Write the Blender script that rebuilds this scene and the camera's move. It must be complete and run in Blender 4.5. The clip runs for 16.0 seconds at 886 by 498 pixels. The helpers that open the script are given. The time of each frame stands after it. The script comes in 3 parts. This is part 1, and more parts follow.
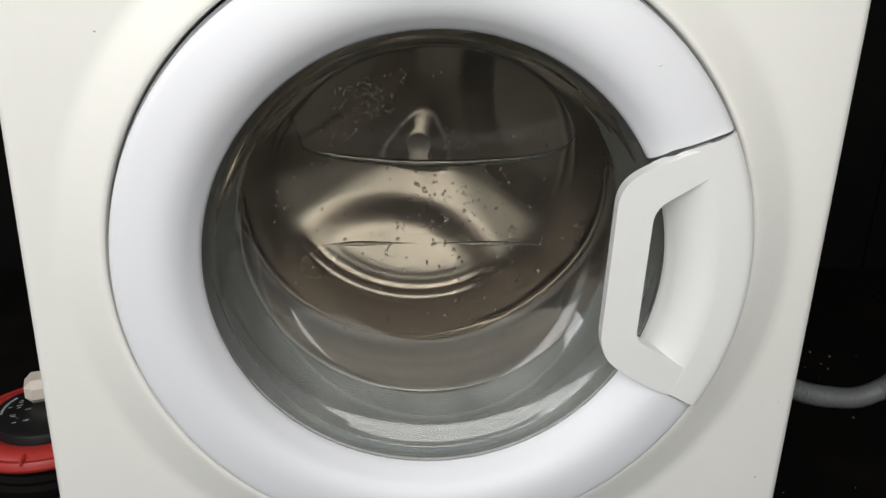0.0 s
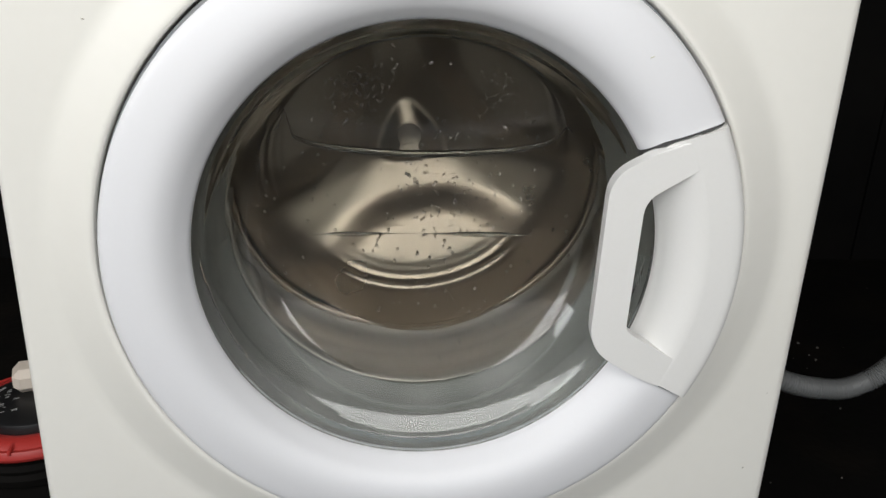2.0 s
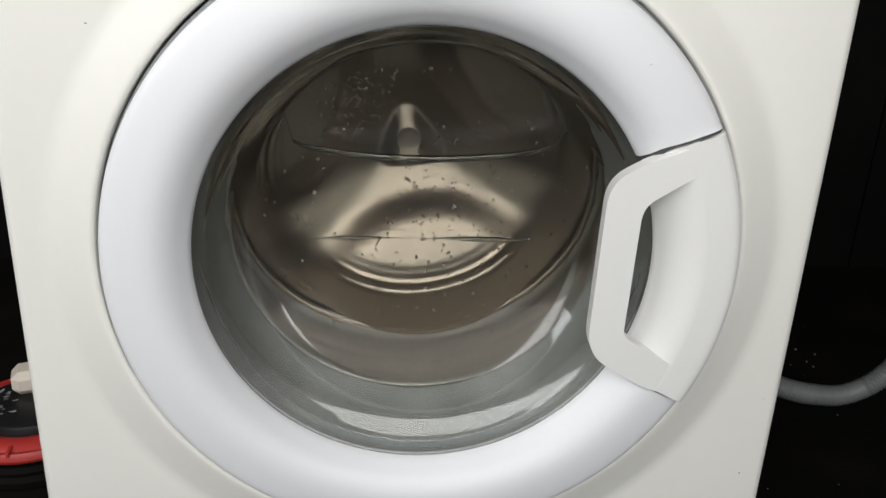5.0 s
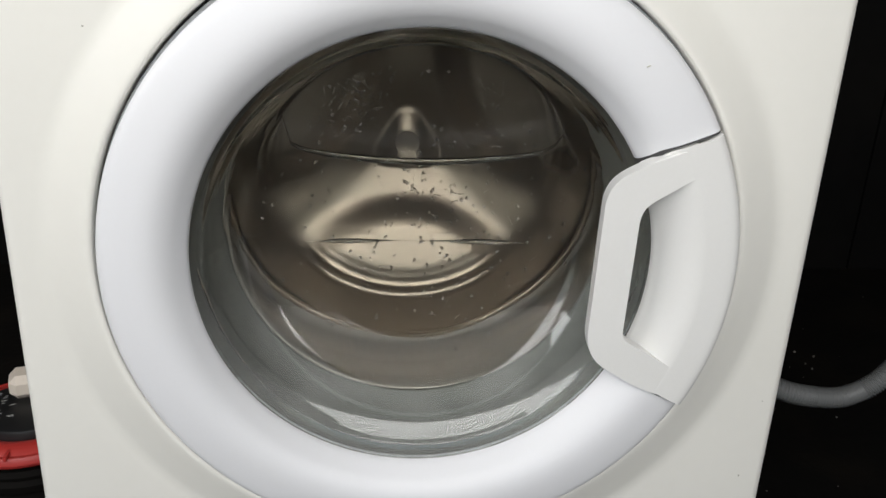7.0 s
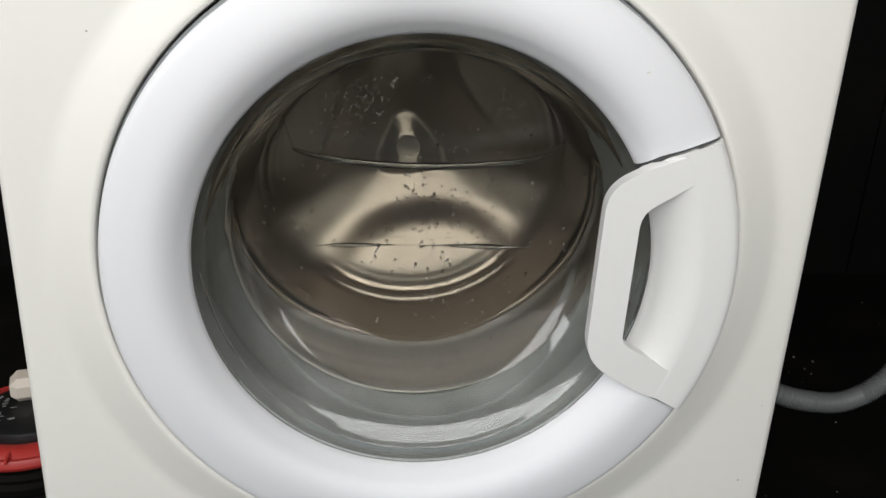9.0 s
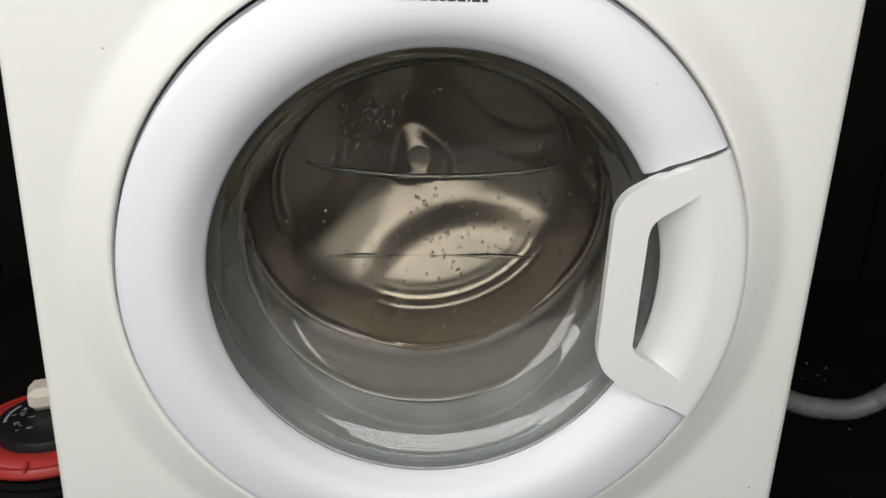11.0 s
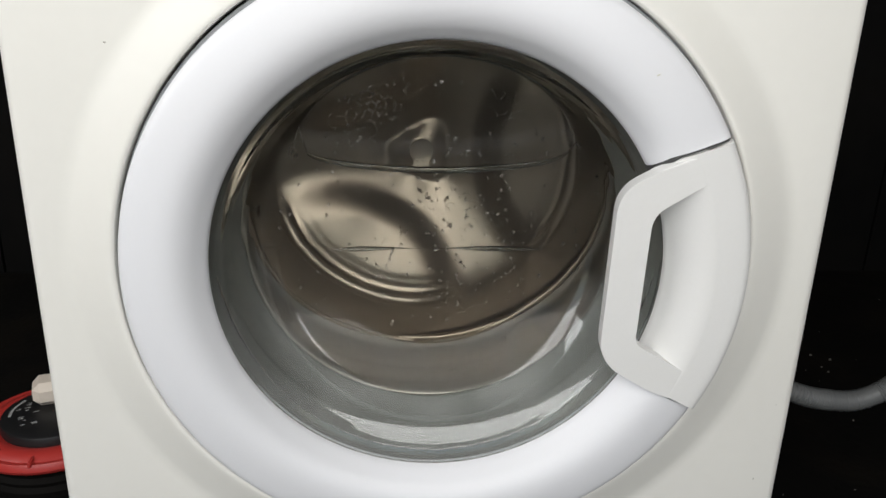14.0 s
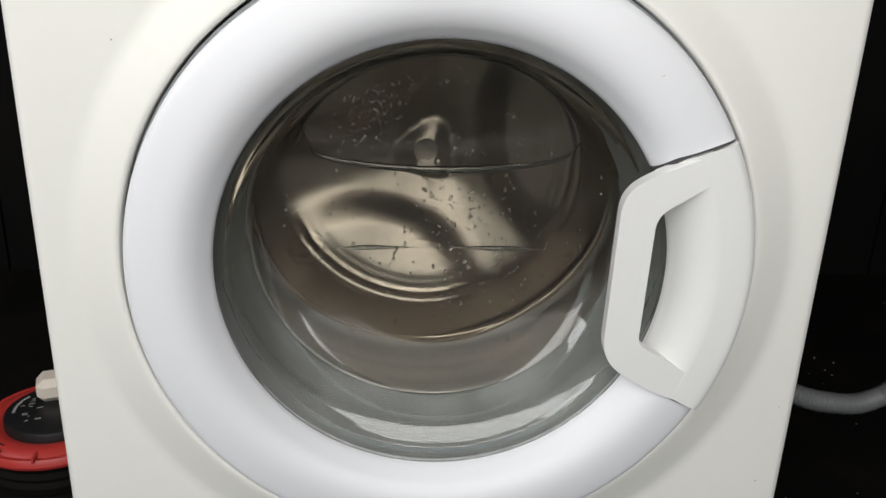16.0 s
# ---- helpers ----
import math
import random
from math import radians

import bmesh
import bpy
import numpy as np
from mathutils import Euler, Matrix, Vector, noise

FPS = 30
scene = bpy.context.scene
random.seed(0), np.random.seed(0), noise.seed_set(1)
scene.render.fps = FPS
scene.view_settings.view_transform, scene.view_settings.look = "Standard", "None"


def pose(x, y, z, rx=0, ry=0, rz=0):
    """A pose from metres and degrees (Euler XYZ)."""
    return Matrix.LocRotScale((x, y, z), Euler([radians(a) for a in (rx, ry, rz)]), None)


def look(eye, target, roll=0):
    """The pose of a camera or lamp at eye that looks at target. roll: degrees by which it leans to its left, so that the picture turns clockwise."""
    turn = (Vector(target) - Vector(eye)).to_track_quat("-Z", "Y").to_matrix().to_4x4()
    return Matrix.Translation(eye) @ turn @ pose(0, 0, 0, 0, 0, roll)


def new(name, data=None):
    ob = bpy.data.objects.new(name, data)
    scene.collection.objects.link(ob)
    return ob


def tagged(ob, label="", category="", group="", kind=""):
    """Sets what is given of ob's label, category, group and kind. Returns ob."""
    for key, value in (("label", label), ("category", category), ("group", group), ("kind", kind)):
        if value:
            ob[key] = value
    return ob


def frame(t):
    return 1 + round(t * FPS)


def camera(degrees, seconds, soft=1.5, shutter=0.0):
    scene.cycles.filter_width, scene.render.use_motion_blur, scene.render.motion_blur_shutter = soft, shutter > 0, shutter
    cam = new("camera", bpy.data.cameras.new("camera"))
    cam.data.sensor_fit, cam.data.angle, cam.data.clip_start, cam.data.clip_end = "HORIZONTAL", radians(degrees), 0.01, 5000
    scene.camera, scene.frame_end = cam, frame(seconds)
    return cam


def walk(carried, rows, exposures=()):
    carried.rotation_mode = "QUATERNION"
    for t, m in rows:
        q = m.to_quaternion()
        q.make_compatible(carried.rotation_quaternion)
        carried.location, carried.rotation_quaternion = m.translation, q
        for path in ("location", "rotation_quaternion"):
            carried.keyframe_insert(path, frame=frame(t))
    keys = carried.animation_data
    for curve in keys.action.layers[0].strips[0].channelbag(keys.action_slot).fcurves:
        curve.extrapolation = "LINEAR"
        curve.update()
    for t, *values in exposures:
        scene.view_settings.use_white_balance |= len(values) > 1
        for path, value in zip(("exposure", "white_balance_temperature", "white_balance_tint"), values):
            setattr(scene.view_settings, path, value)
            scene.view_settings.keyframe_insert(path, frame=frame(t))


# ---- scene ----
# A front-loading washing machine in a dark shed, its drum spinning, lit through the open doorway.
H = 0.43          # height of the door's centre over the floor

PATH = [
    (0, -0.0428, -0.5838, 0.6664, 69.155, -1.568, -4.088),
    (0.5, -0.0434, -0.5854, 0.6673, 69.104, -1.768, -4.117),
    (1, -0.0430, -0.5863, 0.6661, 69.040, -2.058, -4.065),
    (1.5, -0.0438, -0.5852, 0.6670, 68.711, -2.100, -4.329),
    (2, -0.0428, -0.5828, 0.6667, 68.495, -2.011, -4.598),
    (2.5, -0.0428, -0.5839, 0.6669, 68.542, -2.203, -4.624),
    (3, -0.0429, -0.5850, 0.6680, 68.602, -2.356, -4.585),
    (3.5, -0.0435, -0.5866, 0.6667, 68.825, -2.451, -4.522),
    (4, -0.0429, -0.5859, 0.6673, 68.772, -2.356, -4.530),
    (6.5, -0.0434, -0.5863, 0.6679, 68.984, -2.329, -4.571),
    (7, -0.0427, -0.5851, 0.6670, 69.031, -2.265, -4.683),
    (7.5, -0.0436, -0.5855, 0.6689, 69.018, -2.333, -4.787),
    (8, -0.0435, -0.5870, 0.6684, 69.141, -2.484, -4.685),
    (8.5, -0.0435, -0.5878, 0.6665, 69.304, -2.626, -4.664),
    (9, -0.0439, -0.5879, 0.6682, 69.317, -2.417, -4.652),
    (11.5, -0.0432, -0.5959, 0.6740, 69.786, -1.603, -3.800),
    (12, -0.0433, -0.5967, 0.6744, 69.752, -1.405, -3.688),
    (12.5, -0.0425, -0.5936, 0.6716, 69.640, -1.323, -3.790),
    (13, -0.0424, -0.5940, 0.6723, 69.488, -1.387, -3.902),
    (13.5, -0.0425, -0.5947, 0.6701, 69.551, -1.538, -3.862),
    (14, -0.0431, -0.5939, 0.6725, 69.325, -1.483, -3.895),
    (14.5, -0.0428, -0.5938, 0.6729, 69.279, -1.532, -3.824),
    (15, -0.0433, -0.5944, 0.6718, 69.370, -1.643, -3.772),
    (15.5, -0.0431, -0.5961, 0.6711, 69.484, -1.789, -3.513),
    (16, -0.0431, -0.5953, 0.6718, 69.361, -1.810, -3.494),
]

cam = camera(54.88, 16.0, soft=1.5, shutter=0.2)
walk(cam, [(t, pose(x, y, z, rx, ry, rz)) for t, x, y, z, rx, ry, rz in PATH], exposures=[(0, 0.0), (16.0, 0.0)])

# ---- light ----
world = bpy.data.worlds.new("sky")
scene.world = world
world.use_nodes = True
wn = world.node_tree
sky = wn.nodes.new("ShaderNodeTexSky")
sky.sky_type = "NISHITA"
sky.sun_disc = False
sky.sun_elevation, sky.sun_rotation = radians(48), radians(0)
wn.links.new(sky.outputs[0], wn.nodes["Background"].inputs[0])
wn.nodes["Background"].inputs[1].default_value = 0.10


sun_data = bpy.data.lights.new("sun", "SUN")
sun_data.energy, sun_data.angle, sun_data.color = 1.0, radians(10), (1.0, 0.96, 0.90)
sun = new("sun", sun_data)
sun.matrix_world = look((0, 40 * math.cos(radians(48)), 40 * math.sin(radians(48))), (0, 0, 0))


def opening_light(name, centre, facing, width, height, power, color):
    """The sky's light coming in through an opening of a wall."""
    d = bpy.data.lights.new(name, "AREA")
    d.shape, d.size, d.size_y, d.energy, d.color = "RECTANGLE", width, height, power, color
    ob = new(name, d)
    ob.matrix_world = look(centre, Vector(centre) + Vector(facing))
    return ob


DOORWAY = (-1.40, 0.98, 0.0, 2.50)       # x0, x1, z0, z1 in the front wall
SIDE = (-1.52, -0.12, 1.15, 2.48)        # y0, y1, z0, z1 of an unseen opening added in the left wall
X0, X1, Y0, Y1, TOP = -1.80, 1.35, -1.60, 1.05, 2.62
opening_light("doorway_light", ((DOORWAY[0] + DOORWAY[1]) / 2, Y0 + 0.02, 1.62), (0, 1, 0), DOORWAY[1] - DOORWAY[0], 1.74, 48.5, (0.985, 0.955, 0.910))
# added lamp in the unseen left opening, for light from that side
opening_light("side_fill_light", (X0 + 0.02, (SIDE[0] + SIDE[1]) / 2, (SIDE[2] + SIDE[3]) / 2), (1, 0, 0), SIDE[1] - SIDE[0], SIDE[3] - SIDE[2], 28, (0.965, 0.957, 0.940))


# ---- materials ----
def shader(name, color, rough=0.5, metal=0.0, grain=0.0, scale=200.0, stain=0.0, stain_scale=6.0, bump=0.0, stain_color=None,
           spec=0.5, coat=0.0, rough_var=0.0):
    m = bpy.data.materials.new(name)
    m.use_nodes = True
    nt = m.node_tree
    n, li = nt.nodes, nt.links
    p = n["Principled BSDF"]
    p.inputs["Roughness"].default_value, p.inputs["Metallic"].default_value = rough, metal
    p.inputs["Specular IOR Level"].default_value, p.inputs["Coat Weight"].default_value = spec, coat
    tc = n.new("ShaderNodeTexCoord")
    fine, broad = n.new("ShaderNodeTexNoise"), n.new("ShaderNodeTexNoise")
    fine.inputs["Scale"].default_value, broad.inputs["Scale"].default_value = scale, stain_scale
    fine.inputs["Detail"].default_value, broad.inputs["Detail"].default_value = 4, 5
    for t in (fine, broad):
        li.new(tc.outputs["Object"], t.inputs["Vector"])
    a, b = n.new("ShaderNodeMix"), n.new("ShaderNodeMix")
    a.data_type = b.data_type = "RGBA"
    c = (*color, 1)
    dark = tuple(v * (1 - grain) for v in color) + (1,)
    a.inputs[6].default_value, a.inputs[7].default_value = dark, c
    li.new(fine.outputs["Fac"], a.inputs[0])
    ramp = n.new("ShaderNodeMapRange")
    ramp.inputs[1].default_value, ramp.inputs[2].default_value, ramp.inputs[4].default_value = 0.45, 0.8, stain
    li.new(broad.outputs["Fac"], ramp.inputs[0])
    li.new(ramp.outputs[0], b.inputs[0])
    li.new(a.outputs[2], b.inputs[6])
    b.inputs[7].default_value = (*(stain_color or tuple(v * 0.6 for v in color)), 1)
    li.new(b.outputs[2], p.inputs["Base Color"])
    if rough_var:
        rr = n.new("ShaderNodeMapRange")
        rr.inputs[3].default_value, rr.inputs[4].default_value = max(0.02, rough - rough_var), rough + rough_var
        li.new(broad.outputs["Fac"], rr.inputs[0])
        li.new(rr.outputs[0], p.inputs["Roughness"])
    if bump:
        bp = n.new("ShaderNodeBump")
        bp.inputs["Strength"].default_value, bp.inputs["Distance"].default_value = 1.0, bump
        li.new(fine.outputs["Fac"], bp.inputs["Height"])
        li.new(bp.outputs[0], p.inputs["Normal"])
    return m


def clear(name, color, ior, gloss=1.0, haze=0.0, low=None):
    """Clear glass or water: what is seen through it, and a share of mirror by the angle. low: the height below which
    the haze is painted thicker.
    """
    m = bpy.data.materials.new(name)
    m.use_nodes = True
    n, li = m.node_tree.nodes, m.node_tree.links
    n.remove(n["Principled BSDF"])
    through_it, mirror, mix = n.new("ShaderNodeBsdfRefraction"), n.new("ShaderNodeBsdfGlossy"), n.new("ShaderNodeMixShader")
    fres, mul = n.new("ShaderNodeFresnel"), n.new("ShaderNodeMath")
    mul.operation = "MULTIPLY"
    mul.inputs[1].default_value = gloss
    through_it.inputs["Color"].default_value = (*color, 1)
    through_it.inputs["Roughness"].default_value, mirror.inputs["Roughness"].default_value = 0.0, 0.045
    through_it.inputs["IOR"].default_value = fres.inputs["IOR"].default_value = ior
    mirror.inputs["Color"].default_value = (1, 1, 1, 1)
    li.new(fres.outputs[0], mul.inputs[0])
    li.new(mul.outputs[0], mix.inputs[0])
    li.new(through_it.outputs[0], mix.inputs[1])
    li.new(mirror.outputs[0], mix.inputs[2])
    last = mix
    if haze:
        # an uneven pale haze mixed over the glass
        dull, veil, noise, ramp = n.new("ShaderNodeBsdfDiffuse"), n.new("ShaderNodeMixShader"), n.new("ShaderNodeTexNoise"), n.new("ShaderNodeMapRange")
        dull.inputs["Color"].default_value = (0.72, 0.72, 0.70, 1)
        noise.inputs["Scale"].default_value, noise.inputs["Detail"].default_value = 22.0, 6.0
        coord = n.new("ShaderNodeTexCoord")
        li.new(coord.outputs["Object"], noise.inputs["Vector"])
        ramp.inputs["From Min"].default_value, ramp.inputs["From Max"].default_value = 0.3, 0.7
        ramp.inputs["To Min"].default_value, ramp.inputs["To Max"].default_value = haze * 0.4, haze * 1.6
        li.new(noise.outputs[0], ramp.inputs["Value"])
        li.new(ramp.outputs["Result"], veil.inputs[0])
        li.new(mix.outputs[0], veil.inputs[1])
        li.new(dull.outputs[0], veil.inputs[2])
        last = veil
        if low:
            # haze painted stronger towards the bottom, to brighten the foot
            split, level, thicken = n.new("ShaderNodeSeparateXYZ"), n.new("ShaderNodeMapRange"), n.new("ShaderNodeMath")
            thicken.operation = "MULTIPLY"
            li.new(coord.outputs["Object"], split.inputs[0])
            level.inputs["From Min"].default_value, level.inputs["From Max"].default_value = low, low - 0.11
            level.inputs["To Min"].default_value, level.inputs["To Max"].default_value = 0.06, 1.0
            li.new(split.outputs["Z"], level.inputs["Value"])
            li.new(ramp.outputs["Result"], thicken.inputs[0])
            li.new(level.outputs["Result"], thicken.inputs[1])
            li.new(thicken.outputs[0], veil.inputs[0])
    li.new(last.outputs[0], n["Material Output"].inputs["Surface"])
    return m


ENAMEL = shader("white_enamel", (0.800, 0.787, 0.735), 0.42, grain=0.03, scale=90, stain=0.10, stain_scale=7, stain_color=(0.72, 0.70, 0.60), bump=0.00004, rough_var=0.06)
PLASTIC = shader("white_plastic", (0.772, 0.775, 0.795), 0.40, grain=0.02, scale=400, stain=0.06, stain_scale=12, stain_color=(0.76, 0.75, 0.70), bump=0.00002, rough_var=0.05)
HANDLE = shader("handle_plastic", (0.78, 0.775, 0.755), 0.42, grain=0.03, scale=500, stain=0.08, stain_scale=20, stain_color=(0.68, 0.66, 0.60), bump=0.00003)
RUBBER = shader("grey_rubber", (0.152, 0.156, 0.145), 0.55, grain=0.25, scale=120, stain=0.5, stain_scale=25, stain_color=(0.095, 0.098, 0.090), bump=0.0002)
STEEL = shader("brushed_steel", (0.345, 0.284, 0.225), 0.29, 1.0, grain=0.10, scale=60, stain=0.35, stain_scale=14, stain_color=(0.285, 0.238, 0.19), rough_var=0.05)
WALL_STEEL = shader("drum_wall_steel", (0.37, 0.345, 0.31), 0.5, 1.0, grain=0.15, scale=40, stain=0.5, stain_scale=9, stain_color=(0.27, 0.255, 0.23), rough_var=0.06)
FRAME = shader("pale_grey_rubber", (0.50, 0.525, 0.54), 0.5, grain=0.15, scale=120, stain=0.4, stain_scale=25, stain_color=(0.36, 0.37, 0.37), bump=0.0001)
GLASS = clear("door_glass", (0.88, 0.89, 0.875), 1.5, 0.26, 0.0040)
# brightness of the bowl's foot put into extra mirror and a pale haze
LIT_FOOT_GLASS = clear("lit_foot_glass", (0.88, 0.90, 0.895), 1.5, 1.15, 0.065, H - 0.01)
WATER = clear("water", (0.98, 0.98, 0.98), 1.34, 0.8)
LOGO = shader("black_print", (0.02, 0.02, 0.022), 0.5)
TUB = shader("dark_tub_plastic", (0.06, 0.06, 0.06), 0.6, grain=0.2)
# the unlit shed's dimness is put into these two near-black colours
DIM_BLACK = shader("dim_black_boards", (0.006, 0.0058, 0.0056), 0.75, grain=0.4, scale=30, stain=0.6, stain_scale=4, stain_color=(0.010, 0.0085, 0.007), bump=0.001, spec=0.06)
DIM_FLOOR = shader("dim_floor", (0.007, 0.0065, 0.006), 0.8, grain=0.4, scale=80, stain=0.6, stain_scale=8, stain_color=(0.014, 0.011, 0.008), bump=0.001, spec=0.06)
CONCRETE = shader("concrete", (0.065, 0.062, 0.057), 0.9, grain=0.25, scale=60, stain=0.5, stain_scale=3, bump=0.002)
CEILING = shader("dark_ceiling_boards", (0.03, 0.027, 0.024), 0.85, grain=0.3, scale=20, stain=0.4, stain_scale=3)
HOSE = shader("grey_hose_plastic", (0.135, 0.139, 0.138), 0.5, grain=0.1, scale=300, stain=0.3, stain_scale=20)
RED = shader("red_plastic", (0.42, 0.034, 0.028), 0.4, grain=0.08, scale=200, stain=0.3, stain_scale=15, stain_color=(0.34, 0.03, 0.025))
BLACK = shader("black_plastic", (0.008, 0.008, 0.0085), 0.45, grain=0.2, scale=200, stain=0.3, stain_scale=20, stain_color=(0.03, 0.028, 0.026))
PRINT = shader("pale_print", (0.40, 0.40, 0.39), 0.6)
CREAM = shader("cream_plug_plastic", (0.70, 0.62, 0.53), 0.45, grain=0.05, scale=200, stain=0.3, stain_scale=30, stain_color=(0.58, 0.5, 0.42))
DUST = shader("pale_dust", (0.14, 0.13, 0.115), 0.9)
SCRATCH = shader("yellowed_scratch", (0.64, 0.63, 0.50), 0.7, grain=0.2)
GRIME = shader("grey_grime", (0.30, 0.28, 0.22), 0.8, grain=0.3)


# ---- mesh helpers ----
def mesh_object(name, bm, material, parent=None, label="", smooth=True, sharp=35, flat=False):
    bmesh.ops.recalc_face_normals(bm, faces=bm.faces)
    me = bpy.data.meshes.new(name)
    for f in bm.faces:
        f.smooth = smooth and not (flat and abs(f.normal.y) > 0.9985)
    for e in bm.edges:
        if len(e.link_faces) == 2 and e.calc_face_angle(0) > radians(sharp):
            e.smooth = False
    bm.to_mesh(me)
    bm.free()
    me.materials.append(material)
    ob = new(name, me)
    if parent:
        ob.parent = parent
    return tagged(ob, label) if label else ob


def part(name, bm, material, parent, label="", **kw):
    return mesh_object(name, bm, material, parent, label, **kw)


def grid_faces(bm, rows, closed=True):
    """Faces between rows of vertices."""
    n = len(rows[0])
    for a, b in zip(rows, rows[1:]):
        for i in range(n if closed else n - 1):
            j = (i + 1) % n
            bm.faces.new((a[i], a[j], b[j], b[i]))


def lathe(bm, profile, steps=128, centre=(0, 0, 0), start=None, stop=None):
    """Turns (radius, depth) round the y axis; start and stop, in radians, may depend on the radius."""
    closed = start is None
    rows = []
    for r, y in profile:
        a0, a1 = (0, 2 * math.pi) if closed else (start(r), stop(r))
        count = steps if closed else steps + 1
        rows.append([bm.verts.new((centre[0] + r * math.cos(a0 + (a1 - a0) * i / steps), centre[1] + y,
                                   centre[2] + r * math.sin(a0 + (a1 - a0) * i / steps))) for i in range(count)])
    grid_faces(bm, rows, closed)
    return rows


def spline(points, per=6):
    """A smooth curve through the points (Catmull-Rom)."""
    pts = [Vector(p) for p in points]
    pts = [2 * pts[0] - pts[1]] + pts + [2 * pts[-1] - pts[-2]]
    out = []
    for a, b, c, d in zip(pts, pts[1:], pts[2:], pts[3:]):
        for k in range(per):
            f = k / per
            out.append(0.5 * (2 * b + (c - a) * f + (2 * a - 5 * b + 4 * c - d) * f * f + (3 * b - a - 3 * c + d) * f ** 3))
    return out + [pts[-2]]


def rounded(points, radii, per=8):
    """A closed outline with its corners rounded."""
    out, n = [], len(points)
    for i, r in enumerate(radii):
        p, a, b = Vector(points[i]), Vector(points[i - 1]), Vector(points[(i + 1) % n])
        if r <= 0:
            out.append(p)
            continue
        u, v = (a - p).normalized(), (b - p).normalized()
        s, e = p + u * r, p + v * r
        for k in range(per + 1):
            f = k / per
            out.append(s * (1 - f) ** 2 + p * 2 * f * (1 - f) + e * f * f)
    return out


def box(bm, x0, x1, y0, y1, z0, z1):
    v = [bm.verts.new((x, y, z)) for x in (x0, x1) for y in (y0, y1) for z in (z0, z1)]
    for q in ((0, 1, 3, 2), (4, 6, 7, 5), (0, 4, 5, 1), (2, 3, 7, 6), (0, 2, 6, 4), (1, 5, 7, 3)):
        bm.faces.new([v[i] for i in q])


def bevelled_box(bm, x0, x1, y0, y1, z0, z1, w, seg=2):
    t = bmesh.new()
    box(t, x0, x1, y0, y1, z0, z1)
    bmesh.ops.bevel(t, geom=t.edges[:], offset=w, segments=seg, affect="EDGES", profile=0.5)
    me = bpy.data.meshes.new("tmp")
    t.to_mesh(me)
    t.free()
    bm.from_mesh(me)
    bpy.data.meshes.remove(me)


def smooth01(a, b, v):
    t = np.clip((v - a) / (b - a), 0, 1)
    return t * t * (3 - 2 * t)


# ---- the shed ----
def slab(name, spec, material, label, category, kind="structure"):
    bm = bmesh.new()
    for s in spec:
        box(bm, *s)
    return tagged(mesh_object(name, bm, material, smooth=False), label, category, kind=kind)


def boarded_wall(name, along, fixed, lo, hi, z1, out, material, label):
    """Vertical boards of uneven width and depth; along: the axis on which the boards follow each other."""
    rnd = random.Random(name)
    bm = bmesh.new()
    p = lo
    while p < hi:
        w = min(rnd.uniform(0.11, 0.15), hi - p)
        d = rnd.uniform(0.0, 0.006)
        e0, e1 = sorted((fixed + out * 0.05, fixed - out * d))
        if along == "x":
            box(bm, p, p + w - 0.004, e0, e1, 0, z1)
        else:
            box(bm, e0, e1, p, p + w - 0.004, 0, z1)
        p += w
    if along == "x":
        box(bm, lo, hi, *sorted((fixed + out * 0.05, fixed + out * 0.02)), 0, z1)
    else:
        box(bm, *sorted((fixed + out * 0.05, fixed + out * 0.02)), lo, hi, 0, z1)
    return tagged(mesh_object(name, bm, material, smooth=False), label, "wall", kind="structure")


slab("floor", [(X0, X1, 0.03, Y1, -0.06, 0.0)], DIM_FLOOR, "near-black floor behind the washing machine, coloured for the dimness there", "floor")
slab("ground", [(-60, 60, -60, 60, -0.05, -0.003)], CONCRETE, "grey concrete ground before the washing machine", "ground")
boarded_wall("wall_north", "x", Y1, X0, X1, TOP, 1, DIM_BLACK, "near-black wall of upright boards, coloured for the shed's dimness")
boarded_wall("wall_west", "y", X0, SIDE[1], Y1, TOP, -1, DIM_BLACK, "near-black wall of upright boards, coloured for the shed's dimness")
# the opening here is added to let the side lamp in
slab("wall_west_front", [(X0 - 0.06, X0, Y0, SIDE[0], 0, TOP), (X0 - 0.06, X0, SIDE[0], SIDE[1], 0, SIDE[2]), (X0 - 0.06, X0, SIDE[0], SIDE[1], SIDE[3], TOP)],
     DIM_BLACK, "near-black wall with an opening added for side light", "wall")
boarded_wall("wall_east", "y", X1, Y0, Y1, TOP, 1, DIM_BLACK, "near-black wall of upright boards, coloured for the shed's dimness")
slab("wall_south", [(X0, DOORWAY[0], Y0 - 0.08, Y0, 0, TOP), (DOORWAY[1], X1, Y0 - 0.08, Y0, 0, TOP), (DOORWAY[0], DOORWAY[1], Y0 - 0.08, Y0, DOORWAY[3], TOP)],
     DIM_BLACK, "dark wall with an open doorway", "wall")
slab("ceiling", [(X0 - 0.05, X1 + 0.05, Y0 - 0.08, Y1 + 0.05, TOP, TOP + 0.06)], CEILING, "dark boarded ceiling", "ceiling")


# ---- the washing machine ----
machine = tagged(new("washing_machine"), "white front-loading washing machine with a round glass door, spinning", "washing machine")
HW, HT, DEPTH = 0.2975, 0.42, 0.56      # half width, half height, depth


def outline_ring(bm, hx, hz0, hz1, y, angles):
    row = []
    for a in angles:
        c, s = math.cos(a), math.sin(a)
        k = min(hx / abs(c) if abs(c) > 1e-9 else 9e9, (hz1 if s > 0 else hz0) / abs(s) if abs(s) > 1e-9 else 9e9)
        row.append(bm.verts.new((k * c, y, H + k * s)))
    return row


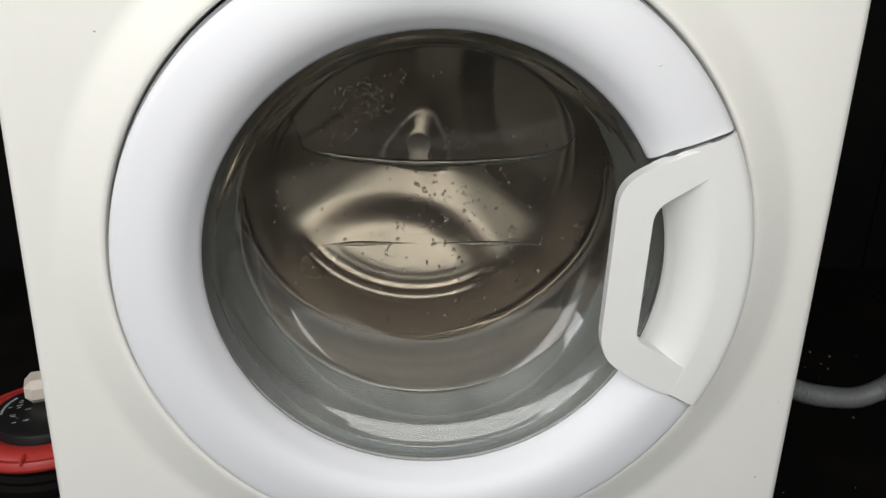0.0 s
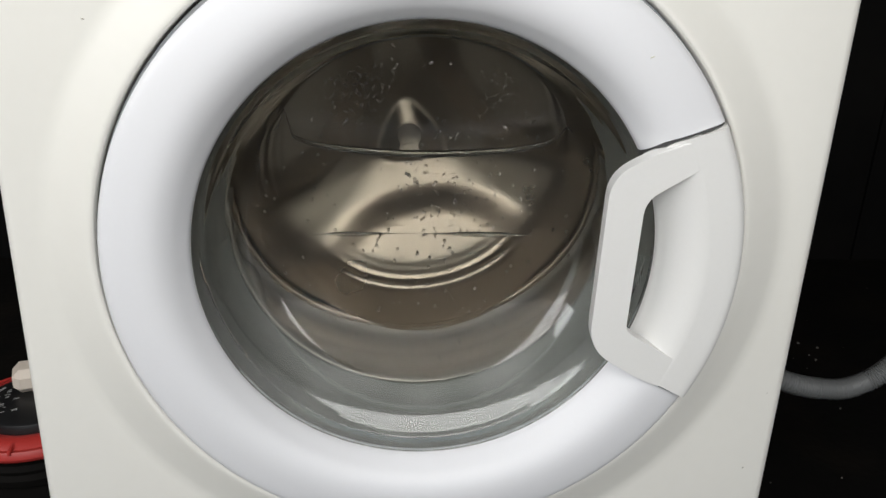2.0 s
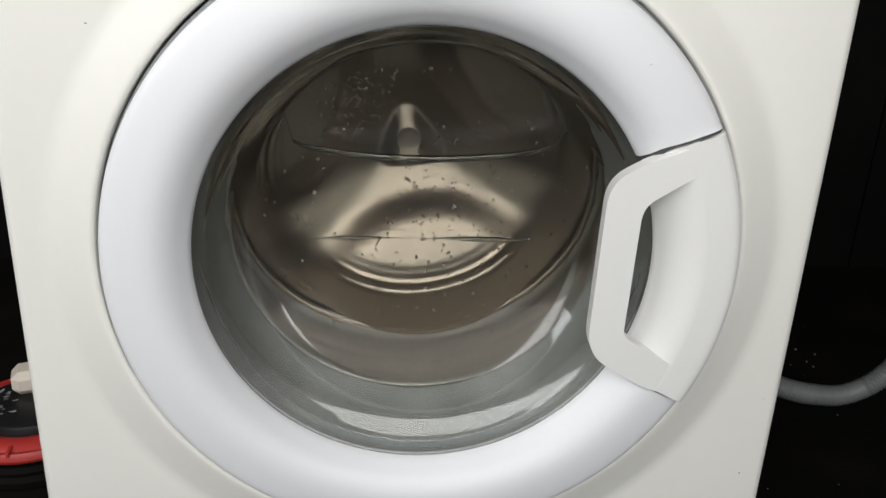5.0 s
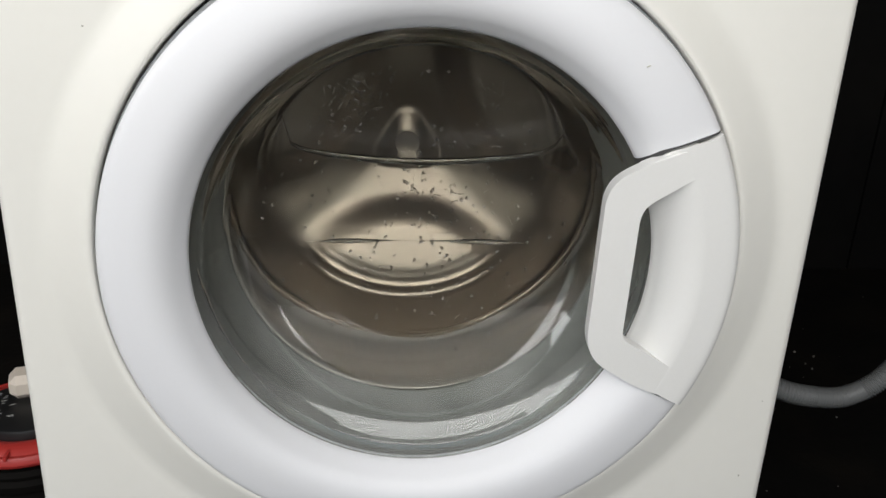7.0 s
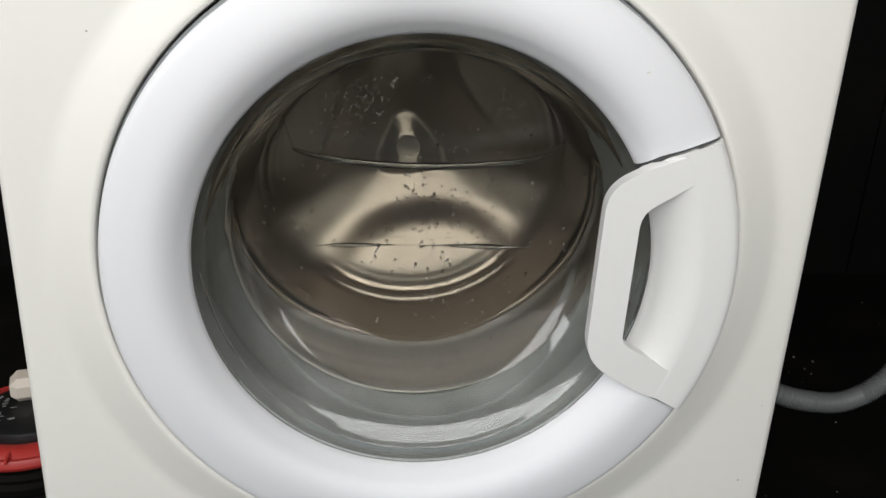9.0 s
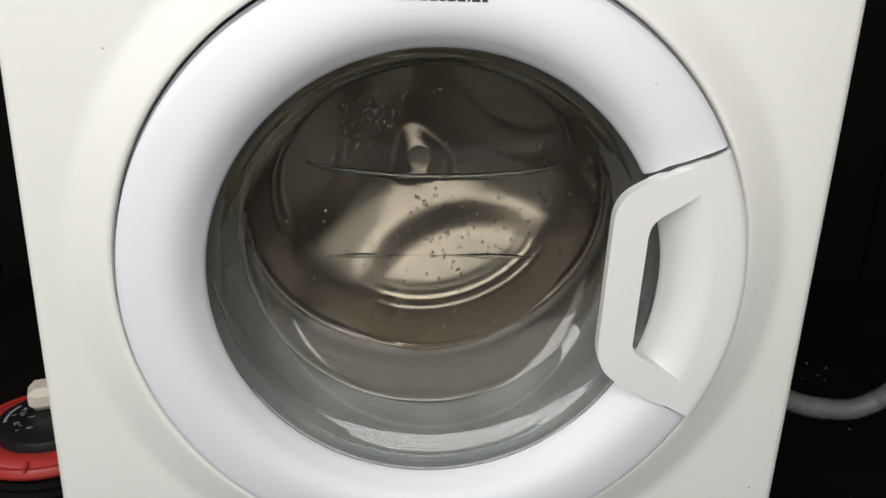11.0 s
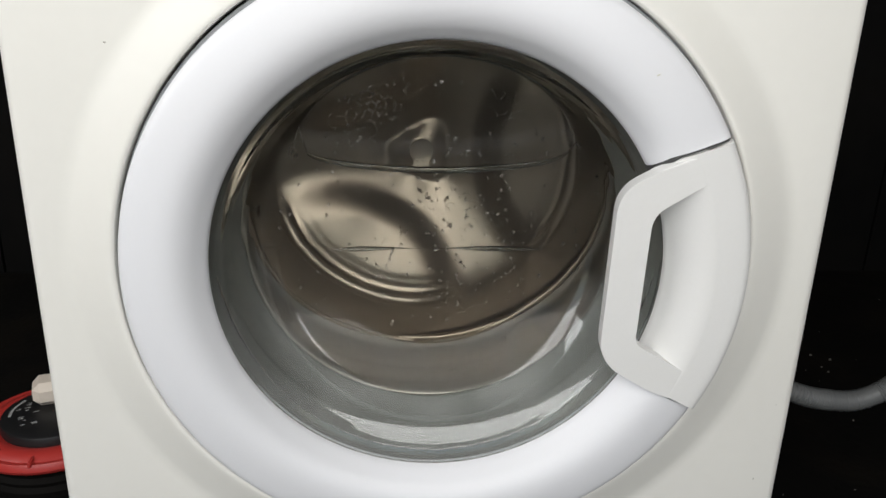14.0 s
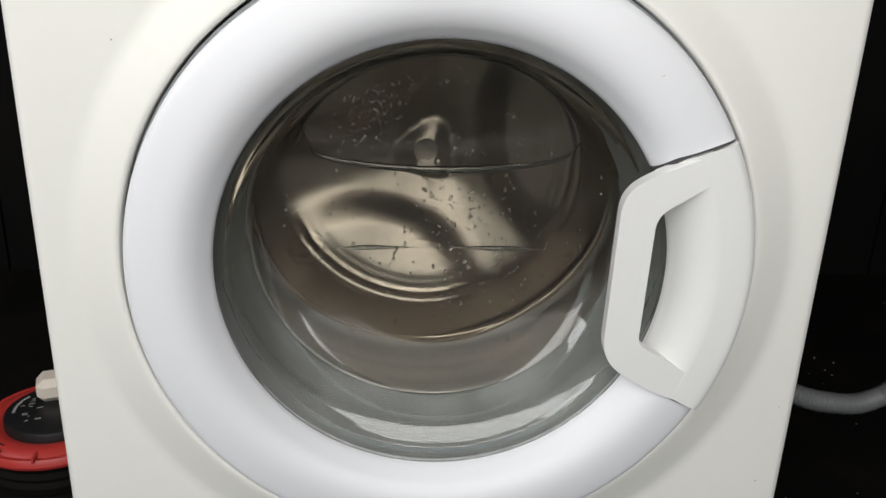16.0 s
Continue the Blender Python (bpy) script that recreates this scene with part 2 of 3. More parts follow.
def body():
    bm = bmesh.new()
    corners = [math.atan2(z, x) for x in (HW - 0.008, -HW + 0.008) for z in (HT - 0.008, -HT + 0.008)]
    angles = sorted([math.pi * 2 * (i + 0.5) / 192 - math.pi for i in range(192)] + corners)
    prof = spline([(0.2336, 0.030, 0), (0.2336, 0.006, 0), (0.2336, -0.0088, 0), (0.2341, -0.0111, 0), (0.2353, -0.0123, 0), (0.2372, -0.0125, 0), (0.2394, -0.0120, 0), (0.2430, -0.0107, 0),
                   (0.2500, -0.0078, 0), (0.2570, -0.0049, 0), (0.2632, -0.0024, 0), (0.2680, -0.0008, 0), (0.2735, 0.0, 0), (0.2790, 0.0, 0), (0.2850, 0.0, 0)], 3)
    rows = [[bm.verts.new((p.x * math.cos(a), p.y, H + p.x * math.sin(a) + 0.0026 * (1 - float(smooth01(0.245, 0.278, p.x))))) for a in angles] for p in prof]
    for k in range(6):
        f = k / 5 * math.pi / 2
        o = 0.008 * (math.sin(f) - 1)
        rows.append(outline_ring(bm, HW + o, HT + o, HT + o - 0.03, 0.008 * (1 - math.cos(f)), angles))
    rows.append(outline_ring(bm, HW, HT, HT - 0.03, DEPTH, angles))
    grid_faces(bm, rows)
    bm.faces.new(rows[-1])
    return part("body", bm, ENAMEL, machine, "white enamelled steel cabinet")


cabinet = body()
for fx in (-0.24, 0.24):
    for fy in (0.06, 0.5):
        bm = bmesh.new()
        lathe(bm, [(0.0005, 0), (0.022, 0), (0.024, 0.004), (0.024, 0.012), (0.010, 0.014), (0.010, 0.045)], 20)
        bmesh.ops.rotate(bm, verts=bm.verts, matrix=Matrix.Rotation(radians(90), 3, "X"))
        bmesh.ops.translate(bm, verts=bm.verts, vec=(fx, fy, 0))
        part("foot", bm, BLACK, machine)

# the door: a ring with a scooped inner slope, cut by the handle's two seams
CX = 0.001
RING = spline([(0.2315, 0.012, 0), (0.2315, -0.004, 0), (0.2314, -0.0128, 0), (0.2307, -0.0152, 0), (0.2290, -0.0176, 0), (0.2262, -0.0196, 0), (0.2210, -0.0212, 0), (0.2140, -0.0226, 0),
               (0.2060, -0.0237, 0), (0.1990, -0.0239, 0), (0.1925, -0.0229, 0), (0.1865, -0.0203, 0), (0.1812, -0.0163, 0), (0.1768, -0.0112, 0),
               (0.1736, -0.0070, 0), (0.1716, -0.0036, 0), (0.1708, 0.0000, 0)], 4)
GRIP = spline([(0.2315, 0.012, 0), (0.2315, -0.004, 0), (0.2314, -0.0128, 0), (0.2311, -0.0168, 0), (0.2303, -0.0205, 0), (0.2287, -0.0240, 0), (0.2258, -0.0262, 0), (0.2215, -0.0270, 0),
               (0.2140, -0.0272, 0), (0.2070, -0.0272, 0), (0.2010, -0.0270, 0), (0.1945, -0.0252, 0), (0.1880, -0.0218, 0), (0.1818, -0.0172, 0), (0.1768, -0.0118, 0),
               (0.1736, -0.0070, 0), (0.1716, -0.0036, 0), (0.1708, 0.0000, 0)], 4)


def seam_top(r):
    return radians(31.2 - (r - 0.171) / 0.0616 * 3.3 - 2.0 * (1 - float(smooth01(0.169, 0.190, r))))


def seam_bottom(r):
    return radians(-28.3)


def gap(r):
    """The upper seam opens towards the glass."""
    return 0.0060 * (1 - float(smooth01(0.172, 0.196, r)))


def end_face(bm, prof, angle):
    """Closes a cut ring at a seam."""
    bm.faces.new([bm.verts.new((CX + x * math.cos(angle(x)), y, H + x * math.sin(angle(x)))) for x, y in prof])


def door_ring():
    bm = bmesh.new()
    prof = [(p.x, p.y) for p in RING]
    lathe(bm, prof, 220, (CX, 0, H), lambda r: seam_top(r) + 0.0006 / r, lambda r: 2 * math.pi + seam_bottom(r) - 0.0014 / r)
    end_face(bm, prof, lambda r: seam_top(r) + 0.0006 / r)
    end_face(bm, prof, lambda r: seam_bottom(r) - 0.0014 / r)
    return part("door_ring", bm, PLASTIC, machine, "smooth white plastic door ring")


ring = door_ring()


def door_handle():
    bm = bmesh.new()
    lathe(bm, [(p.x, p.y) for p in GRIP], 60, (CX, 0, H), lambda r: seam_bottom(r) + 0.0008 / r, lambda r: seam_top(r) - (0.0012 + gap(r)) / r)
    end_face(bm, [(p.x, p.y) for p in GRIP], lambda r: seam_top(r) - (0.0012 + gap(r)) / r)
    end_face(bm, [(p.x, p.y) for p in GRIP], lambda r: seam_bottom(r) + 0.0008 / r)
    pts = [(0.1865, 0.1008), (0.1469, 0.0832), (0.1250, 0.0705), (0.1218, -0.0640), (0.1640, -0.0900), (0.1860, -0.0988),
           (0.1960, -0.0765), (0.1890, -0.0730), (0.1486, -0.0490), (0.1512, 0.0535), (0.1880, 0.0765), (0.1955, 0.0810)]
    rad = [0.0, 0.0070, 0.0160, 0.021, 0.012, 0.0, 0.0, 0.008, 0.007, 0.011, 0.010, 0.0]
    out = rounded(pts, rad, 8)
    t = bmesh.new()
    front = [t.verts.new((p.x, -0.0271, H + p.y)) for p in out]
    back = [t.verts.new((p.x + (0.001 if p.x < 0.15 else 0), -0.0140, H + p.y)) for p in out]
    t.faces.new(front)
    t.faces.new(back[::-1])
    for i in range(len(out)):
        j = (i + 1) % len(out)
        t.faces.new((front[j], front[i], back[i], back[j]))
    rim = [e for e in t.edges if abs(e.verts[0].co.y + 0.0271) < 1e-6 and abs(e.verts[1].co.y + 0.0271) < 1e-6 and (e.verts[0].co.x + e.verts[1].co.x) / 2 < 0.1895]
    bmesh.ops.bevel(t, geom=rim, offset=0.0026, segments=4, affect="EDGES", profile=0.5)
    for x in (0.166, 0.172, 0.178, 0.184, 0.190, 0.196):
        bmesh.ops.bisect_plane(t, geom=t.verts[:] + t.edges[:] + t.faces[:], plane_co=(x, 0, 0), plane_no=(1, 0, 0))
    bmesh.ops.triangulate(t, faces=[f for f in t.faces if len(f.verts) > 4])
    for v in t.verts:
        v.co.y += 0.0002 * float(smooth01(0.178, 0.196, v.co.x))
    me = bpy.data.meshes.new("tmp")
    t.to_mesh(me)
    t.free()
    bm.from_mesh(me)
    bpy.data.meshes.remove(me)
    return part("door_handle", bm, HANDLE, machine, "white plastic pull handle set in the door ring", sharp=50, flat=True)


door_handle()

# dark strips between handle and ring: the gaps' shade and grime as colour
for low, high in ((lambda r: seam_top(r) - (0.0013 + gap(r)) / r, lambda r: seam_top(r) + 0.0007 / r), (lambda r: seam_bottom(r) - 0.0015 / r, lambda r: seam_bottom(r) + 0.0009 / r)):
    bm = bmesh.new()
    lathe(bm, [(p.x - 0.0004, p.y + 0.0010) for p in RING], 2, (CX, 0, H), low, high)
    part("joint", bm, TUB, ring, "dark strip in the handle's seam, coloured for its shade and grime")

# dark backing that closes the gap round and behind the door ring
bm = bmesh.new()
lathe(bm, [(0.2342, -0.0015), (0.2311, -0.0015), (0.2305, 0.0285), (0.200, 0.012), (0.178, 0.0072), (0.1722, 0.0070)], 128, (CX, 0, H))
part("door_frame", bm, FRAME, machine, "grey rubber inner door frame")

# maker's mark on the ring: a square and a row of bars
LOGO_MARKS = [(-0.0317, 0.0098, 0.0090), (-0.0175, 0.0050, 0.0075), (-0.0110, 0.0052, 0.0056), (-0.0045, 0.0036, 0.0075), (0.0005, 0.0052, 0.0058),
              (0.0070, 0.0052, 0.0056), (0.0136, 0.0016, 0.0070), (0.0166, 0.0052, 0.0056), (0.0232, 0.0036, 0.0075)]
for x, w, h in LOGO_MARKS:
    bm = bmesh.new()
    box(bm, x, x + w, -0.0243, -0.0230, H + 0.2030, H + 0.2030 + h)
    part("mark", bm, LOGO, ring, smooth=False)


# the glass bowl, cut off aslant at its top
BOWL = spline([(0.1716, 0.0010, 0), (0.1690, 0.0006, 0), (0.1655, 0.0014, 0), (0.1620, 0.0050, 0), (0.1590, 0.0120, 0), (0.1560, 0.0220, 0), (0.1525, 0.0330, 0),
               (0.1480, 0.0450, 0), (0.1420, 0.0545, 0), (0.1330, 0.0620, 0), (0.1200, 0.0670, 0), (0.1000, 0.0705, 0), (0.0600, 0.0740, 0),
               (0.0250, 0.0752, 0), (0.0008, 0.0754, 0)], 5)
FOOT_R = [0.0, 0.1240, 0.1275, 0.1380, 0.1520, 0.1560, 0.1590, 0.1640, 0.1690, 0.1720]
FOOT_Y = [0.0, 0.0215, 0.0225, 0.0175, 0.0092, 0.0062, 0.0030, 0.0010, 0.0006, 0.0010]


def bowl_depth(r, z):
    """The bowl's lower half leans out towards its foot; its top is cut off aslant."""
    side = float(np.interp(r, [p.x for p in BOWL][::-1], [p.y for p in BOWL][::-1]))
    foot = float(np.interp(r, FOOT_R, FOOT_Y))
    q = math.sqrt(z * z + 0.95 * max(r * r - z * z, 0.0))
    w = float(smooth01(0.45, 0.97, -z / max(r, 1e-6)))
    lean = side - 0.12 * max(0.0, -z - 0.003) - 0.40 * w * max(0.0, q - 0.0935)
    a, b, k = max(lean, min(foot, side)), max(0.1080 - 0.58 * z, 0.006), 0.0009
    return min(a, b) - k * math.log(1 + math.exp(-abs(a - b) / k))


def glass_bowl():
    bm = bmesh.new()
    radii = [p.x for p in BOWL]
    dense = []
    for a, b in zip(radii, radii[1:]):
        k = max(1, int((a - b) / 0.0022))
        dense += [a + (b - a) * i / k for i in range(k)]
    dense.append(radii[-1])
    steps = 200
    rows = [[bm.verts.new((CX + r * math.cos(2 * math.pi * i / steps), bowl_depth(r, r * math.sin(2 * math.pi * i / steps)), H + r * math.sin(2 * math.pi * i / steps)))
             for i in range(steps)] for r in dense]
    grid_faces(bm, rows)
    bm.faces.new(rows[-1][::-1])
    # the lower foot takes the glass with the painted brightness
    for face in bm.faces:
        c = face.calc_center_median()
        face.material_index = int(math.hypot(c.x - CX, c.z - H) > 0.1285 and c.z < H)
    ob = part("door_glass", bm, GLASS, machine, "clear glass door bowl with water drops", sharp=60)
    ob.data.materials.append(LIT_FOOT_GLASS)
    m = ob.modifiers.new("thickness", "SOLIDIFY")
    m.thickness, m.offset, m.use_even_offset = 0.003, -1.0, True
    ob.visible_shadow = False
    return ob


glass = glass_bowl()


def water_drops():
    """Drops clinging to the inner face of the bowl."""
    rnd = random.Random(7)
    bm = bmesh.new()
    spots = []
    for _ in range(380):
        spots.append((rnd.gauss(0.012, 0.055), rnd.gauss(0.005, 0.052), rnd.uniform(0.0006, 0.0017)))
    for _ in range(230):
        spots.append((rnd.gauss(-0.052, 0.016), rnd.gauss(0.122, 0.020), rnd.uniform(0.0005, 0.0012)))
    for _ in range(90):
        spots.append((rnd.gauss(0.052, 0.008), rnd.gauss(0.112, 0.018), rnd.uniform(0.0004, 0.0009)))
    for _ in range(110):
        spots.append((rnd.gauss(0.02, 0.040), rnd.gauss(-0.050, 0.012), rnd.uniform(0.0003, 0.0008)))
    ball = bmesh.new()
    bmesh.ops.create_icosphere(ball, subdivisions=2, radius=1.0)
    ball.verts.index_update()
    round_at, round_faces = [v.co.copy() for v in ball.verts], [[v.index for v in f.verts] for f in ball.faces]
    ball.free()
    for x, z, s in spots:
        if math.hypot(x, z) > 0.143:
            continue
        y = bowl_depth(math.hypot(x, z), z) - 0.0001
        long, lean = rnd.uniform(0.8, 1.7), rnd.uniform(-0.5, 0.5)
        s *= 0.78
        m = Matrix.Translation((CX + x, y, H + z)) @ Matrix.Rotation(lean, 4, "Y") @ Matrix.Diagonal((s, s * 0.75, s * long, 1))
        t = [bm.verts.new(m @ c) for c in round_at]
        for f in round_faces:
            bm.faces.new([t[i] for i in f])
    ob = part("condensation", bm, WATER, glass, "small water drops", sharp=180)
    tagged(ob, kind="stuff")
    ob.visible_shadow = False


water_drops()

# the faint moulding line across the middle of the bowl
bm = bmesh.new()
rows = []
for i in range(41):
    f = i / 40
    x = -0.092 + 0.184 * f
    w = 0.00012 + 0.0021 * float(smooth01(0.004, 0.058, abs(x + 0.006)) * (1 - smooth01(0.060, 0.090, abs(x))))
    y = bowl_depth(abs(x), -0.0095) - 0.0006
    rows.append([bm.verts.new((CX + x, y + 0.5 * w * math.sin(a * math.pi / 4), H - 0.0095 + w * math.cos(a * math.pi / 4))) for a in range(8)])
grid_faces(bm, rows)
part("moulding_line", bm, GLASS, glass, sharp=180).visible_shadow = False

# the rounded edge where the bowl's aslant top meets its face
bm = bmesh.new()
rows = []
for i in range(49):
    x = -0.116 + 0.230 * i / 48
    z = min((0.03 + 0.0005 * k for k in range(150)), key=lambda q: abs(0.1080 - 0.58 * q - float(np.interp(math.hypot(x, q), [p.x for p in BOWL][::-1], [p.y for p in BOWL][::-1]))))
    w = 0.0003 + 0.0026 * math.sin(math.pi * i / 48) ** 0.5
    y = bowl_depth(math.hypot(x, z), z) - 0.0004
    rows.append([bm.verts.new((CX + x, y + 0.6 * w * math.sin(a * math.pi / 4), H + z + w * math.cos(a * math.pi / 4))) for a in range(8)])
grid_faces(bm, rows)
part("bowl_edge", bm, GLASS, glass, sharp=180).visible_shadow = False

# rubber gasket and tub opening behind the glass
bm = bmesh.new()
lathe(bm, [(p.x, p.y) for p in spline([(0.1719, 0.0074, 0), (0.1750, 0.0088, 0), (0.1770, 0.0140, 0), (0.1772, 0.0240, 0), (0.1768, 0.0360, 0), (0.1752, 0.0500, 0), (0.1740, 0.0560, 0), (0.1744, 0.0620, 0),
                                       (0.1732, 0.0720, 0), (0.1700, 0.0830, 0), (0.1665, 0.0910, 0), (0.1645, 0.0970, 0), (0.1660, 0.1020, 0)], 5)], 128, (CX, 0, H))
part("door_gasket", bm, RUBBER, machine, "grey rubber door gasket")
bm = bmesh.new()
lathe(bm, [(0.190, 0.0235), (0.255, 0.0235), (0.262, 0.10), (0.262, 0.44), (0.0005, 0.44)], 64, (CX, 0, H))
part("tub", bm, TUB, machine, "dark plastic outer tub")

# ---- the drum ----
DR, DY = 0.238, 0.372      # drum radius; depth of its back plate at the hub


def plate_relief(r, psi):
    """How far the pressed back plate stands forward; psi: angle from the nearest petal's middle. A cone with three raised oval petals."""
    rr = np.linspace(0, DR, 400)
    mid = 1 - float(smooth01(radians(22), radians(46), abs(psi)))
    foot_r = 0.031 + 0.011 * float(smooth01(radians(12), radians(58), abs(psi)))
    boss = -0.0078 / (foot_r - 0.015) * smooth01(0.013, 0.017, rr) * (1 - smooth01(foot_r - 0.006, foot_r + 0.004, rr))
    rise = 0.34 * smooth01(foot_r - 0.006, foot_r + 0.005, rr)
    end = mid * (1 - smooth01(0.132, 0.166, rr)) + (1 - mid) * (1 - smooth01(0.140, 0.190, rr))
    slope = boss + rise * end + 0.45 * smooth01(0.220, 0.228, rr)
    cone = np.concatenate([[0], np.cumsum((slope[1:] + slope[:-1]) / 2 * np.diff(rr))])
    u, v = r * math.sin(psi), r * math.cos(psi)
    d = math.hypot(u / 0.079, (v - 0.136) / 0.046)
    proud = 1 - smooth01(0.88, 1.74, d) if v < 0.136 else 1 - smooth01(0.88, 1.74, math.hypot(u / 0.079, (v - 0.136) / 0.20))
    w = 1 - float(smooth01(radians(28), radians(46), abs(psi)))
    ridge = w * (0.0021 * math.exp(-((r - 0.1610) / 0.0036) ** 2) + 0.0019 * math.exp(-((r - 0.1740) / 0.0038) ** 2) - 0.0003 * math.exp(-((r - 0.146) / 0.0035) ** 2))
    spoke = 1 - 0.13 * float(smooth01(radians(18), radians(57), abs(psi)) * (1 - 0.18 * smooth01(radians(48), radians(60), abs(psi)))) * float(smooth01(0.03, 0.10, r))
    return float(np.interp(r, rr, cone) * spoke + 0.0104 * proud * (1 - smooth01(0.2195, 0.2275, r)) + ridge)


def build_drum():
    EDGE = DY - plate_relief(DR - 0.010, 0)
    bm = bmesh.new()
    prof = spline([(DR - 0.012, EDGE + 0.003, 0), (DR - 0.007, EDGE - 0.001, 0), (DR - 0.002, EDGE - 0.008, 0), (DR, EDGE - 0.018, 0), (DR, 0.30, 0)], 4) + \
        [Vector((DR + 0.0012 * math.sin(k * 1.1), 0.30 - k * 0.006, 0)) for k in range(1, 29)] + \
        spline([(DR, 0.124, 0), (DR - 0.006, 0.114, 0), (0.215, 0.110, 0), (0.180, 0.106, 0), (0.168, 0.104, 0), (0.165, 0.108, 0)], 4)
    lathe(bm, [(p.x, p.y - DY) for p in prof], 120)
    drum = part("drum", bm, WALL_STEEL, machine, "spinning stainless steel drum")
    bm = bmesh.new()
    lathe(bm, [(0.2235 + 0.0042 * math.cos(k * math.pi / 8), EDGE - DY - 0.0020 - 0.0042 * math.sin(k * math.pi / 8)) for k in range(9)], 120)
    part("rim_bead", bm, STEEL, drum, "polished steel bead round the back plate")
    bm = bmesh.new()
    radii = list(np.linspace(0.004, 0.142, 76)) + list(np.linspace(0.1428, 0.184, 50)) + list(np.linspace(0.186, DR - 0.010, 28))
    steps = 240
    rows = []
    for r in radii:
        row = []
        for i in range(steps):
            a = 2 * math.pi * i / steps
            psi = (a + math.pi / 2 + math.pi / 3) % (2 * math.pi / 3) - math.pi / 3
            row.append(bm.verts.new((r * math.cos(a), -plate_relief(r, psi), r * math.sin(a))))
        rows.append(row)
    grid_faces(bm, rows)
    bm.faces.new(rows[0][::-1])
    part("back_plate", bm, STEEL, drum, "polished steel back plate with three pressed petals", sharp=180)
    bm = bmesh.new()
    lathe(bm, [(0.0005, -0.0006), (0.0118, -0.0006), (0.0128, -0.0010), (0.0137, -0.0013), (0.0145, -0.0009), (0.0150, 0.002)], 40)
    part("hub_cap", bm, STEEL, drum, "round steel hub cap")
    for k in range(3):
        a = math.pi / 2 + k * 2 * math.pi / 3
        bm = bmesh.new()
        rows = []
        for i in range(15):
            y = 0.33 - 0.20 * i / 14
            s = math.sin(math.pi * (i + 0.6) / 15.2) ** 0.45
            rows.append([bm.verts.new((math.cos(a) * (DR - 0.011 * s * math.cos(u) ** 0.8) - math.sin(a) * 0.036 * s * (u / 1.5),  y - DY,
                                       math.sin(a) * (DR - 0.011 * s * math.cos(u) ** 0.8) + math.cos(a) * 0.036 * s * (u / 1.5)))
                         for u in [1.5 * (j / 6 - 1) for j in range(13)]])
        grid_faces(bm, rows, closed=False)
        part("lifter", bm, WALL_STEEL, drum, sharp=180)
    return drum


drum = build_drum()


# ---- things beside the machine ----
def drain_hose():
    """A ribbed hose that comes round the cabinet and rises."""
    pts = spline([(0.10, 0.60, 0.36), (0.22, 0.60, 0.30), (0.315, 0.50, 0.245), (0.345, 0.36, 0.222), (0.372, 0.25, 0.2155), (0.408, 0.205, 0.2030), (0.455, 0.200, 0.1930), (0.492, 0.198, 0.1965),
                  (0.528, 0.195, 0.2250), (0.560, 0.19, 0.2900), (0.60, 0.18, 0.37), (0.70, 0.17, 0.42), (0.95, 0.16, 0.43), (1.34, 0.16, 0.43)], 60)
    bm = bmesh.new()
    rows, dist, last = [], 0.0, pts[0]
    up = Vector((0, 0, 1))
    dense = []
    for a, b in zip(pts, pts[1:]):
        dense.append(a)
    step, nxt = 0.00072, 0.0
    for k, p in enumerate(dense):
        dist += (p - last).length
        last = p
        if dist < nxt:
            continue
        nxt = dist + step
        d = (pts[k + 1] - p).normalized()
        u = d.cross(up).normalized()
        v = u.cross(d)
        r = 0.0112 + 0.0010 * math.sin(dist / 0.0030 * 2 * math.pi)
        rows.append([bm.verts.new(p + (u * math.cos(i * math.pi / 6) + v * math.sin(i * math.pi / 6)) * r) for i in range(12)])
    grid_faces(bm, rows)
    ob = mesh_object("drain_hose", bm, HOSE, sharp=180)
    return tagged(ob, "grey ribbed plastic drain hose beside the washing machine", "hose")


drain_hose()


